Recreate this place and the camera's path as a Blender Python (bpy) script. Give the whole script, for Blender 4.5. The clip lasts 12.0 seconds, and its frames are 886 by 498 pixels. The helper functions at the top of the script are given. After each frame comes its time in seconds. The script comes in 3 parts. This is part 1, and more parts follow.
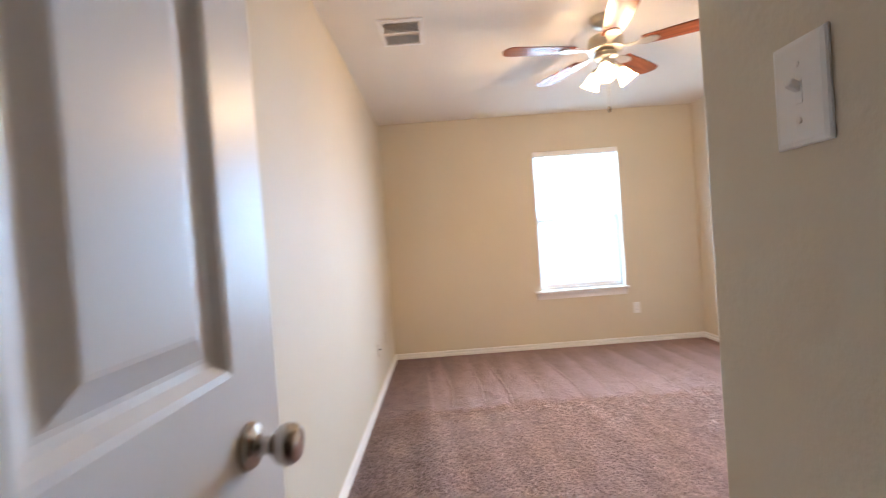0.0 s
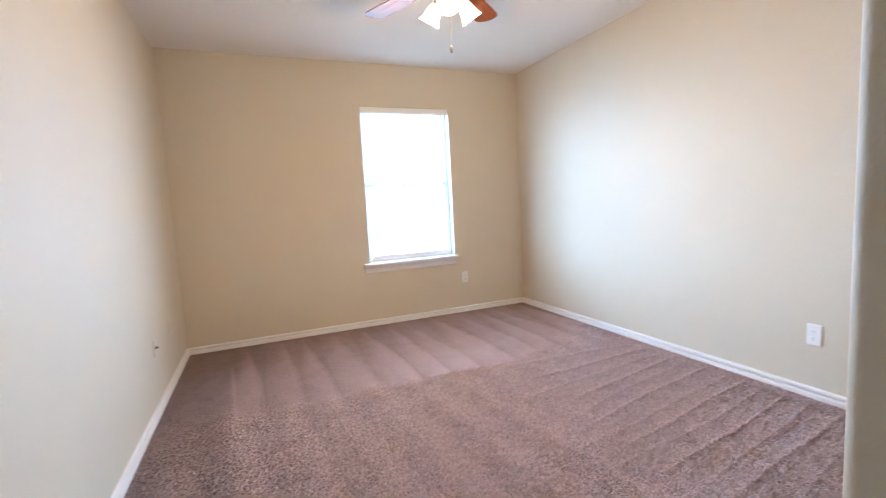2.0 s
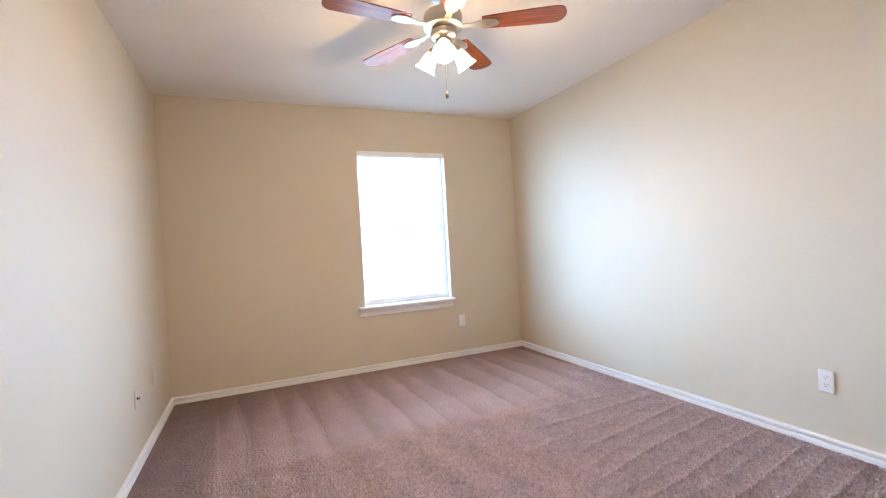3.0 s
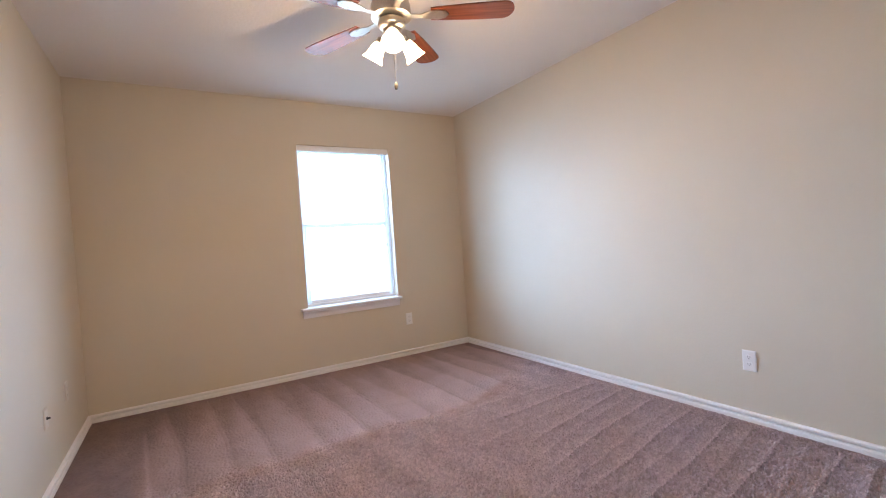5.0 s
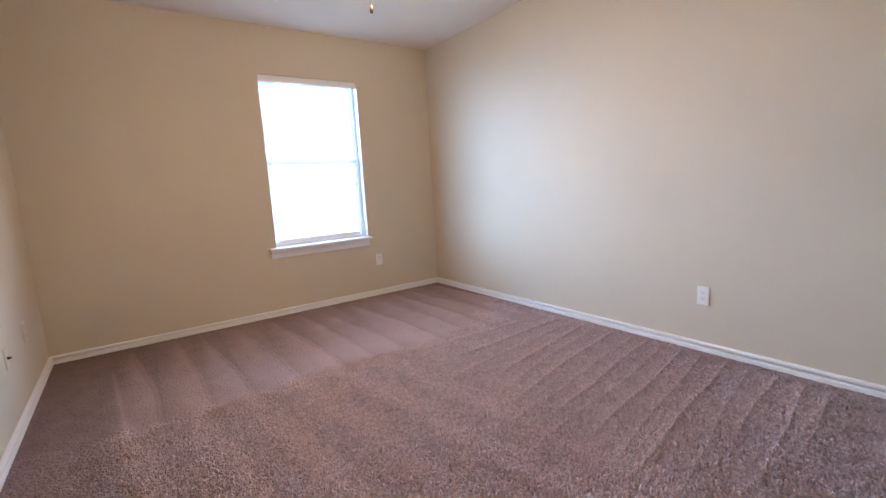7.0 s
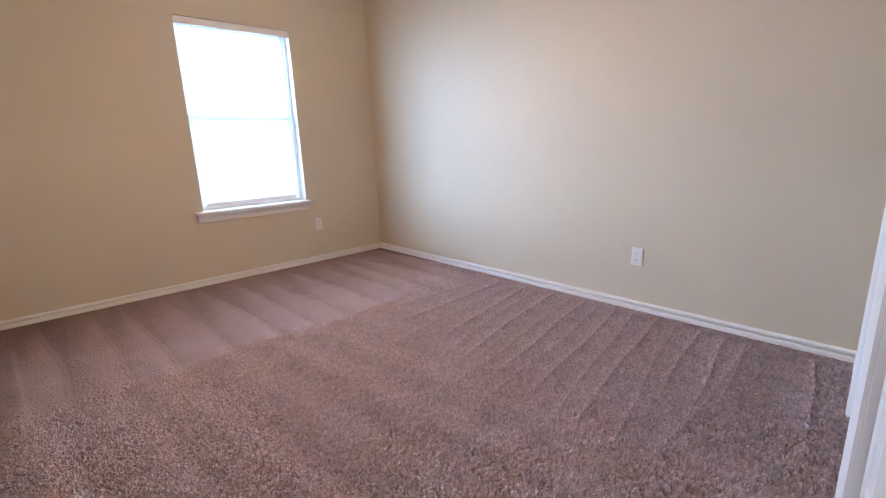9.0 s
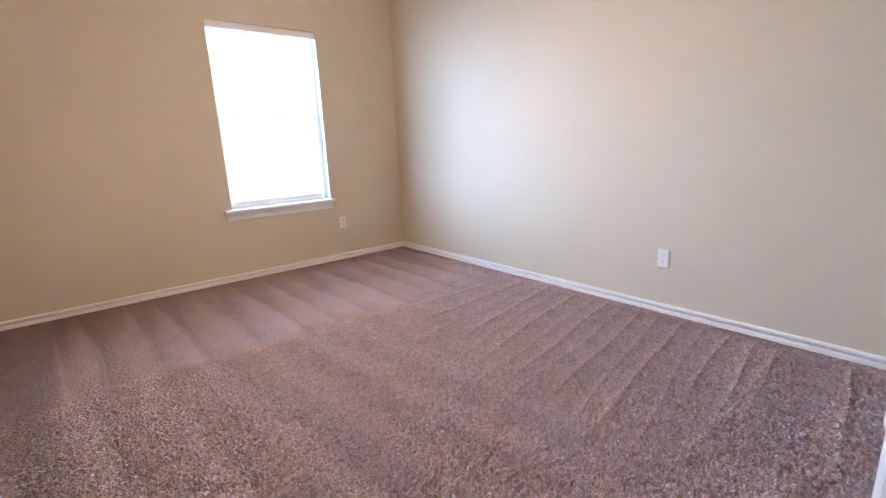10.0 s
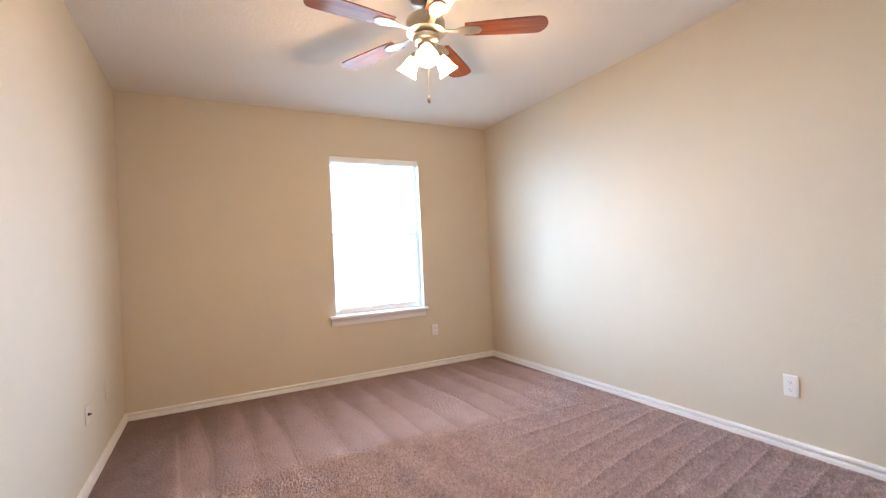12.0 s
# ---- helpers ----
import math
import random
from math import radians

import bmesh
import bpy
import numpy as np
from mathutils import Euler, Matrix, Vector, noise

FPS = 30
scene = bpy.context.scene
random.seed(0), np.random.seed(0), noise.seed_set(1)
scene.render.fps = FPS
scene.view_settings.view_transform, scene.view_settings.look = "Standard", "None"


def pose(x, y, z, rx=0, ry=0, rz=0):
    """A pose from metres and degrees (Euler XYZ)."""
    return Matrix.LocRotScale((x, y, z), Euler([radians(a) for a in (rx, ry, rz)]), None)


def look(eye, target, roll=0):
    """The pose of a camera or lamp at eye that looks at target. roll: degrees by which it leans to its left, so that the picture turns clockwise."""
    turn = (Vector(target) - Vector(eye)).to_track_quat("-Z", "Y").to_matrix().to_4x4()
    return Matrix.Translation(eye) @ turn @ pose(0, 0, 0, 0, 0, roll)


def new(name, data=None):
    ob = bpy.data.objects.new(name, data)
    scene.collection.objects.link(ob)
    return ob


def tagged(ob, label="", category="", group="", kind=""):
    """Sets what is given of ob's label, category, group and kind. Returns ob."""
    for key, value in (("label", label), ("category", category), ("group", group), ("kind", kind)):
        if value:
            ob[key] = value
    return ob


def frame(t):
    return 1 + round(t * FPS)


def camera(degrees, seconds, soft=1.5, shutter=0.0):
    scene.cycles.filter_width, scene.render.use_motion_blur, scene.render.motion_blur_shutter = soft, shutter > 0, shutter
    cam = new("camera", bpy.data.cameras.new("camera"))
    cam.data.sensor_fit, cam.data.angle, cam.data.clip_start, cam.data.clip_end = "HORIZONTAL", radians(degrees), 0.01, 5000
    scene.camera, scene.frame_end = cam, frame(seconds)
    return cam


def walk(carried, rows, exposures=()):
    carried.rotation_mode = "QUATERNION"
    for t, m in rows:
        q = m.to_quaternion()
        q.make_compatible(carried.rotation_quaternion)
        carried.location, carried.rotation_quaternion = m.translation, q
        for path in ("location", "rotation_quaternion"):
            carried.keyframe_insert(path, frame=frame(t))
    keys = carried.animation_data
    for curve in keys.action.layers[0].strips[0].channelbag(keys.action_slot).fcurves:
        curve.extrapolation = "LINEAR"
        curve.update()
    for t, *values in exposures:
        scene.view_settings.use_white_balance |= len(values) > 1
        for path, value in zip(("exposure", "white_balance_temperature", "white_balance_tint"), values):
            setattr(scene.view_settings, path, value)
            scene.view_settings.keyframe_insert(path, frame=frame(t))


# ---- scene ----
# camera and walk
cam = camera(90.3, 12.0, soft=1.15, shutter=0.5)
PATH = [
    (0, (0.556, 0.372, 1.187), (0.567, 2.372, 1.153), -4.2),
    (0.2, (0.546, 0.437, 1.188), (0.725, 2.429, 1.147), -4.4),
    (0.4, (0.543, 0.495, 1.18), (0.818, 2.475, 1.129), -3.6),
    (0.6, (0.543, 0.555, 1.16), (0.858, 2.529, 1.091), -3.8),
    (0.8, (0.573, 0.641, 1.154), (0.944, 2.603, 1.031), -3.4),
    (1, (0.6, 0.704, 1.119), (0.988, 2.661, 0.982), -3.6),
    (1.2, (0.609, 0.75, 1.117), (1.028, 2.699, 0.95), -3.5),
    (1.5, (0.624, 0.809, 1.102), (1.134, 2.73, 0.88), -3.1),
    (1.8, (0.638, 0.86, 1.114), (1.300, 2.736, 0.898), -3.7),
    (2.0, (0.626, 0.873, 1.117), (1.392, 2.71, 0.913), -3.1),
    (2.2, (0.630, 0.888, 1.116), (1.458, 2.701, 0.94), -2.7),
    (2.5, (0.629, 0.904, 1.112), (1.437, 2.73, 0.991), -2.7),
    (3, (0.647, 0.923, 1.127), (1.442, 2.759, 1.107), -3.3),
    (5, (0.613, 0.987, 1.101), (1.647, 2.699, 1.066), -4.0),
    (5.5, (0.588, 0.989, 1.102), (1.617, 2.703, 1.065), -3.9),
    (6, (0.56, 0.992, 1.093), (1.623, 2.685, 1.037), -3.4),
    (6.5, (0.552, 1.007, 1.078), (1.651, 2.668, 0.885), -3.2),
    (8.5, (0.581, 1.064, 1.072), (1.875, 2.527, 0.642), -2.5),
    (9, (0.62, 1.068, 1.038), (1.929, 2.509, 0.581), -2.2),
    (9.5, (0.62, 1.074, 1.038), (1.92, 2.521, 0.576), -2.0),
    (10, (0.622, 1.058, 1.045), (1.852, 2.567, 0.585), -2.4),
    (10.5, (0.579, 1.046, 1.059), (1.701, 2.645, 0.63), -2.2),
    (11, (0.583, 1.017, 1.065), (1.608, 2.71, 0.776), -2.2),
    (11.5, (0.577, 0.994, 1.092), (1.539, 2.745, 1.009), -2.5),
    (12, (0.597, 0.988, 1.103), (1.531, 2.756, 1.127), -2.7),
]
walk(cam, [(t, look(eye, target, roll)) for t, eye, target, roll in PATH], exposures=[(0, 0.42, 5980, 13), (0.6, 0.38, 5740, 12), (1.5, 0.35, 5530, 10), (3.0, 0.33, 5530, 10), (4.9, -0.11, 5700, 16), (6.4, -0.13, 5700, 16), (8.5, -0.14, 5770, 17), (9.0, -0.13, 5770, 17), (9.6, 0.05, 5680, 16), (10.5, 0.15, 5850, 15), (11.0, 0.12, 6000, 15), (12, 0.26, 6080, 14)])

# ---- world, sun, lights ----
FLOOR, CEIL = -0.015, 2.44
LEFT, RIGHT, FAR = 0.0, 3.275, 4.99
WX0, WX1, WZ0, WZ1, WMID = 1.585, 2.472, 0.59, 2.05, 1.325
FAN = Vector((1.62, 3.0, 0.0))

world = bpy.data.worlds.new("sky")
scene.world = world
world.use_nodes = True
wn = world.node_tree
sky = wn.nodes.new("ShaderNodeTexSky")
sky.sky_type, sky.sun_disc = "NISHITA", False
sky.sun_elevation, sky.sun_rotation = radians(50), radians(160)
wn.nodes["Background"].inputs["Strength"].default_value = 0.12
wn.links.new(sky.outputs["Color"], wn.nodes["Background"].inputs["Color"])

sun = new("sun", bpy.data.lights.new("sun", "SUN"))
sun.data.energy, sun.data.angle, sun.data.color = 3.0, radians(0.5), (1.0, 0.95, 0.88)
sun.matrix_world = look((0, 0, 10), (0 - 0.2, 0 + 0.6, 10 - 0.8))

# the open sky above the horizon, as the window sees it
daylight = new("sky_light", bpy.data.lights.new("sky_light", "AREA"))
daylight.data.shape, daylight.data.size, daylight.data.size_y = "RECTANGLE", 22.3, 3.2
daylight.data.energy, daylight.data.color = 4600.0, (0.50, 0.73, 1.0)
daylight.matrix_world = look((2.05, 11.0, 2.9), (2.05, 5.0, 2.9))


# ---- materials ----
def nodes_of(name):
    m = bpy.data.materials.new(name)
    m.use_nodes = True
    return m, m.node_tree, m.node_tree.nodes["Principled BSDF"]


def noise_tex(nt, scale, detail=4.0, rough=0.55):
    tc = nt.nodes.new("ShaderNodeTexCoord")
    n = nt.nodes.new("ShaderNodeTexNoise")
    n.inputs["Scale"].default_value, n.inputs["Detail"].default_value, n.inputs["Roughness"].default_value = scale, detail, rough
    nt.links.new(tc.outputs["Object"], n.inputs["Vector"])
    return n


def ramp(nt, fac, a, b, p0=0.3, p1=0.7):
    r = nt.nodes.new("ShaderNodeValToRGB")
    r.color_ramp.elements[0].position, r.color_ramp.elements[1].position = p0, p1
    r.color_ramp.elements[0].color, r.color_ramp.elements[1].color = (*a, 1), (*b, 1)
    nt.links.new(fac, r.inputs["Fac"])
    return r.outputs["Color"]


def bump(nt, bsdf, height, strength, dist):
    b = nt.nodes.new("ShaderNodeBump")
    b.inputs["Strength"].default_value, b.inputs["Distance"].default_value = strength, dist
    nt.links.new(height, b.inputs["Height"])
    nt.links.new(b.outputs["Normal"], bsdf.inputs["Normal"])


def painted(name, col, rough=0.5, vary=0.03, scale=90.0, strength=0.25, dist=0.002, broad=1.2):
    """Paint with a fine roller texture, and faint broad unevenness."""
    m, nt, b = nodes_of(name)
    big = noise_tex(nt, broad, 3)
    lo = tuple(c * (1 - vary) for c in col)
    hi = tuple(min(1, c * (1 + vary)) for c in col)
    nt.links.new(ramp(nt, big.outputs["Fac"], lo, hi), b.inputs["Base Color"])
    b.inputs["Roughness"].default_value = rough
    fine = noise_tex(nt, scale, 3)
    bump(nt, b, fine.outputs["Fac"], strength, dist)
    return m


def metal(name, col, rough=0.3, scale=160.0):
    m, nt, b = nodes_of(name)
    n = noise_tex(nt, scale, 2)
    nt.links.new(ramp(nt, n.outputs["Fac"], tuple(c * 0.9 for c in col), col), b.inputs["Base Color"])
    b.inputs["Metallic"].default_value, b.inputs["Roughness"].default_value = 1.0, rough
    return m


WALL = painted("wall_paint", (0.625, 0.550, 0.425), rough=0.62, vary=0.025, scale=70, strength=0.30, dist=0.003)
CEILING = painted("ceiling_paint", (0.79, 0.74, 0.675), rough=0.85, vary=0.02, scale=55, strength=0.5, dist=0.004)
TRIM = painted("white_trim_paint", (0.84, 0.82, 0.80), rough=0.32, vary=0.015, scale=30, strength=0.06, dist=0.001)
DOOR = painted("white_door_paint", (0.80, 0.775, 0.75), rough=0.36, vary=0.02, scale=45, strength=0.08, dist=0.001)
VINYL = painted("window_vinyl", (0.82, 0.83, 0.84), rough=0.35, vary=0.01, scale=20, strength=0.03, dist=0.001)


def bloomed_vinyl(m):
    """Lets light through the vinyl, put in to imitate bloom round the bright panes."""
    nt = m.node_tree
    tr, mx = nt.nodes.new("ShaderNodeBsdfTranslucent"), nt.nodes.new("ShaderNodeMixShader")
    tr.inputs["Color"].default_value = (0.9, 0.93, 0.95, 1)
    mx.inputs["Fac"].default_value = 0.4
    nt.links.new(nt.nodes["Principled BSDF"].outputs[0], mx.inputs[1]), nt.links.new(tr.outputs[0], mx.inputs[2])
    nt.links.new(mx.outputs[0], nt.nodes["Material Output"].inputs["Surface"])


bloomed_vinyl(VINYL)
PLATE = painted("outlet_plastic", (0.80, 0.78, 0.75), rough=0.3, vary=0.01, scale=20, strength=0.02, dist=0.001)
ALMOND = painted("almond_plastic", (0.64, 0.566, 0.445), rough=0.4, vary=0.01, scale=20, strength=0.02, dist=0.001)
DUCT = painted("duct_grey", (0.66, 0.65, 0.66), rough=0.7)
SLOT = painted("outlet_slot_shadow", (0.10, 0.09, 0.085), rough=0.6)
NICKEL = metal("satin_nickel", (0.52, 0.46, 0.40), 0.24)
FAN_METAL = metal("brushed_nickel", (0.62, 0.57, 0.49), 0.34)
DARK_METAL = metal("dark_jack_metal", (0.07, 0.062, 0.06), 0.45)
CLOSET_DARK = painted("closet_drywall", (0.58, 0.5, 0.4), rough=0.7)
CONCRETE = painted("outdoor_ground", (0.36, 0.34, 0.29), rough=0.9, vary=0.15, scale=8, strength=0.4, dist=0.01)
STUCCO = painted("exterior_stucco", (0.5, 0.46, 0.4), rough=0.85, scale=40)


def wood_material():
    m, nt, b = nodes_of("cherry_blade_wood")
    tc = nt.nodes.new("ShaderNodeTexCoord")
    mp = nt.nodes.new("ShaderNodeMapping")
    mp.inputs["Scale"].default_value = (3.0, 55.0, 30.0)
    n = nt.nodes.new("ShaderNodeTexNoise")
    n.inputs["Scale"].default_value, n.inputs["Detail"].default_value = 1.0, 6.0
    nt.links.new(tc.outputs["Object"], mp.inputs["Vector"])
    nt.links.new(mp.outputs["Vector"], n.inputs["Vector"])
    nt.links.new(ramp(nt, n.outputs["Fac"], (0.13, 0.032, 0.014), (0.30, 0.085, 0.036)), b.inputs["Base Color"])
    b.inputs["Roughness"].default_value = 0.2
    bump(nt, b, n.outputs["Fac"], 0.03, 0.001)
    return m


WOOD = wood_material()


def shade_material():
    """Frosted glass that lets the bulb's light through and glows with it."""
    m = bpy.data.materials.new("frosted_shade_glass")
    m.use_nodes = True
    nt = m.node_tree
    nt.nodes.remove(nt.nodes["Principled BSDF"])
    out = nt.nodes["Material Output"]
    tr, di, em = (nt.nodes.new("ShaderNodeBsdf" + k) for k in ("Translucent", "Diffuse", "Transparent"))
    glow = nt.nodes.new("ShaderNodeEmission")
    tr.inputs["Color"].default_value = (0.95, 0.88, 0.78, 1)
    di.inputs["Color"].default_value = (0.85, 0.82, 0.76, 1)
    glow.inputs["Color"].default_value, glow.inputs["Strength"].default_value = (1.0, 0.80, 0.52, 1), 5.0
    m1, m2, ad = nt.nodes.new("ShaderNodeMixShader"), nt.nodes.new("ShaderNodeMixShader"), nt.nodes.new("ShaderNodeAddShader")
    m1.inputs["Fac"].default_value, m2.inputs["Fac"].default_value = 0.3, 0.25
    nt.links.new(tr.outputs[0], m1.inputs[1]), nt.links.new(di.outputs[0], m1.inputs[2])
    nt.links.new(m1.outputs[0], m2.inputs[1]), nt.links.new(em.outputs[0], m2.inputs[2])
    nt.links.new(m2.outputs[0], ad.inputs[0]), nt.links.new(glow.outputs[0], ad.inputs[1])
    nt.links.new(ad.outputs[0], out.inputs["Surface"])
    return m


SHADE = shade_material()


def bulb_material():
    m, nt, b = nodes_of("lit_bulb")
    b.inputs["Base Color"].default_value = (0.9, 0.88, 0.82, 1)
    b.inputs["Emission Color"].default_value, b.inputs["Emission Strength"].default_value = (1.0, 0.72, 0.42, 1), 30.0
    return m


BULB = bulb_material()


def glass_material():
    m = bpy.data.materials.new("window_glass")
    m.use_nodes = True
    nt = m.node_tree
    b = nt.nodes["Principled BSDF"]
    b.inputs["Transmission Weight"].default_value, b.inputs["Roughness"].default_value, b.inputs["IOR"].default_value = 1.0, 0.0, 1.45
    b.inputs["Base Color"].default_value = (0.97, 0.99, 0.985, 1)
    return m


GLASS = glass_material()


# self-glowing backdrop surface, standing in for the daylight beyond the window
def backdrop_glow_material():
    m, nt, b = nodes_of("backdrop_glow")
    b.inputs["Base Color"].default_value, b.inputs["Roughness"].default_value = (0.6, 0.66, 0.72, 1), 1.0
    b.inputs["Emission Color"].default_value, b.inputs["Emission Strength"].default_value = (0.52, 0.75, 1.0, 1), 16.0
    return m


BACKDROP_GLOW = backdrop_glow_material()


def carpet_material():
    """Cut pile in brown and mauve yarns; a colour attribute holds the lay of the pile, lighter or darker with the
    brush, plus painted light and shade; 'pile' how far it stands up.
    """
    m, nt, b = nodes_of("carpet_pile")
    tc = nt.nodes.new("ShaderNodeTexCoord")
    warp = noise_tex(nt, 60.0, 2)
    shift = nt.nodes.new("ShaderNodeVectorMath")
    shift.operation = "MULTIPLY_ADD"
    shift.inputs[1].default_value = (0.012, 0.012, 0.0)
    nt.links.new(warp.outputs["Color"], shift.inputs[0])
    nt.links.new(tc.outputs["Object"], shift.inputs[2])
    squeeze = nt.nodes.new("ShaderNodeMapping")
    squeeze.inputs["Scale"].default_value = (1.0, 1.35, 0.0)
    nt.links.new(shift.outputs[0], squeeze.inputs["Vector"])
    nub = nt.nodes.new("ShaderNodeTexVoronoi")
    nub.voronoi_dimensions, nub.feature = "2D", "F1"
    nub.inputs["Scale"].default_value, nub.inputs["Randomness"].default_value = 105.0, 0.95
    nt.links.new(squeeze.outputs["Vector"], nub.inputs["Vector"])
    shade = nt.nodes.new("ShaderNodeSeparateColor")
    nt.links.new(nub.outputs["Color"], shade.inputs[0])
    nap_shade, pile = nt.nodes.new("ShaderNodeAttribute"), nt.nodes.new("ShaderNodeAttribute")
    nap_shade.attribute_name, pile.attribute_name = "nap_shade", "pile"
    centre, spread = nt.nodes.new("ShaderNodeMath"), nt.nodes.new("ShaderNodeMath")
    centre.operation, spread.operation = "SUBTRACT", "MULTIPLY_ADD"
    centre.inputs[1].default_value, spread.inputs[2].default_value = 0.5, 0.5
    nt.links.new(shade.outputs[0], centre.inputs[0])
    nt.links.new(centre.outputs[0], spread.inputs[0])
    nt.links.new(pile.outputs["Fac"], spread.inputs[1])
    yarn = ramp(nt, spread.outputs[0], (0.290, 0.229, 0.233), (0.425, 0.341, 0.349), 0.0, 1.0)
    mix = nt.nodes.new("ShaderNodeMix")
    mix.data_type, mix.blend_type = "RGBA", "MULTIPLY"
    mix.inputs[0].default_value = 1.0
    nt.links.new(yarn, mix.inputs[6])
    nt.links.new(nap_shade.outputs["Color"], mix.inputs[7])
    nt.links.new(mix.outputs[2], b.inputs["Base Color"])
    b.inputs["Roughness"].default_value = 0.95
    b.inputs["Specular IOR Level"].default_value = 0.1
    b.inputs["Sheen Weight"].default_value, b.inputs["Sheen Roughness"].default_value = 0.08, 0.5
    b.inputs["Sheen Tint"].default_value = (0.8, 0.62, 0.58, 1)
    up = nt.nodes.new("ShaderNodeMath")
    up.operation = "MULTIPLY"
    nt.links.new(nub.outputs["Distance"], up.inputs[0])
    nt.links.new(pile.outputs["Fac"], up.inputs[1])
    bp = nt.nodes.new("ShaderNodeBump")
    bp.invert = True
    bp.inputs["Strength"].default_value, bp.inputs["Distance"].default_value = 1.0, 0.010
    nt.links.new(up.outputs[0], bp.inputs["Height"])
    nt.links.new(bp.outputs["Normal"], b.inputs["Normal"])
    return m


CARPET = carpet_material()


# ---- mesh helpers ----
def mesh_of(name, bm, material, smooth=False):
    me = bpy.data.meshes.new(name)
    bmesh.ops.recalc_face_normals(bm, faces=bm.faces)
    bm.to_mesh(me)
    bm.free()
    me.materials.append(material)
    if smooth:
        for p in me.polygons:
            p.use_smooth = True
        me.set_sharp_from_angle(angle=radians(35))
    return me


def part(name, bm, material, parent=None, label="", m=None, smooth=False):
    ob = new(name, mesh_of(name, bm, material, smooth))
    if parent is not None:
        ob.parent = parent
    if m is not None:
        ob.matrix_basis = m
    return tagged(ob, label)


def empty(name, m=None):
    ob = new(name)
    ob.empty_display_size = 0.1
    if m is not None:
        ob.matrix_basis = m
    return ob


def box(x0, y0, z0, x1, y1, z1, bev=0.0, bm=None, seg=2):
    bm = bm or bmesh.new()
    made = bmesh.ops.create_cube(bm, size=1.0, matrix=Matrix.LocRotScale(((x0 + x1) / 2, (y0 + y1) / 2, (z0 + z1) / 2), None, (abs(x1 - x0), abs(y1 - y0), abs(z1 - z0))))
    if bev:
        edges = list({e for v in made["verts"] for e in v.link_edges})
        bmesh.ops.bevel(bm, geom=edges, offset=bev, segments=seg, affect="EDGES", profile=0.5)
    return bm


def lathe(profile, n=32, bm=None, m=None):
    """Turn (radius, z) pairs round the z axis."""
    bm = bm or bmesh.new()
    rings = []
    for r, z in profile:
        if r < 1e-5:
            rings.append([bm.verts.new((0, 0, z))])
        else:
            rings.append([bm.verts.new((r * math.cos(2 * math.pi * i / n), r * math.sin(2 * math.pi * i / n), z)) for i in range(n)])
    for a, b in zip(rings, rings[1:]):
        for i in range(n):
            q = [a[i % len(a)], a[(i + 1) % n % len(a)], b[(i + 1) % n % len(b)], b[i % len(b)]]
            q = list(dict.fromkeys(q))
            if len(q) > 2:
                bm.faces.new(q)
    if m is not None:
        bmesh.ops.transform(bm, matrix=m, verts=[v for ring in rings for v in ring])
    return bm


def run(profile, a, b, normal, bm=None):
    """A moulding of (out, up) profile from a to b along the floor; out is along normal."""
    bm = bm or bmesh.new()
    a, b, nrm = Vector(a), Vector(b), Vector(normal).normalized()
    rows = [[bm.verts.new(p + nrm * o + Vector((0, 0, u))) for o, u in profile] for p in (a, b)]
    k = len(profile)
    for i in range(k):
        bm.faces.new((rows[0][i], rows[0][(i + 1) % k], rows[1][(i + 1) % k], rows[1][i]))
    bm.faces.new(rows[0]), bm.faces.new(list(reversed(rows[1])))
    return bm


def tube(points, r, n=8, bm=None):
    bm = bm or bmesh.new()
    pts = [Vector(p) for p in points]
    rings = []
    for i, p in enumerate(pts):
        d = (pts[min(i + 1, len(pts) - 1)] - pts[max(i - 1, 0)]).normalized()
        q = d.to_track_quat("Z", "Y")
        rings.append([bm.verts.new(p + q @ Vector((r * math.cos(2 * math.pi * j / n), r * math.sin(2 * math.pi * j / n), 0))) for j in range(n)])
    for a, b in zip(rings, rings[1:]):
        for j in range(n):
            bm.faces.new((a[j], a[(j + 1) % n], b[(j + 1) % n], b[j]))
    bm.faces.new(list(reversed(rings[0]))), bm.faces.new(rings[-1])
    return bm


def structure(name, bm, material, label, category, smooth=False):
    return tagged(part(name, bm, material, label=label, smooth=smooth), label, category, kind="structure")


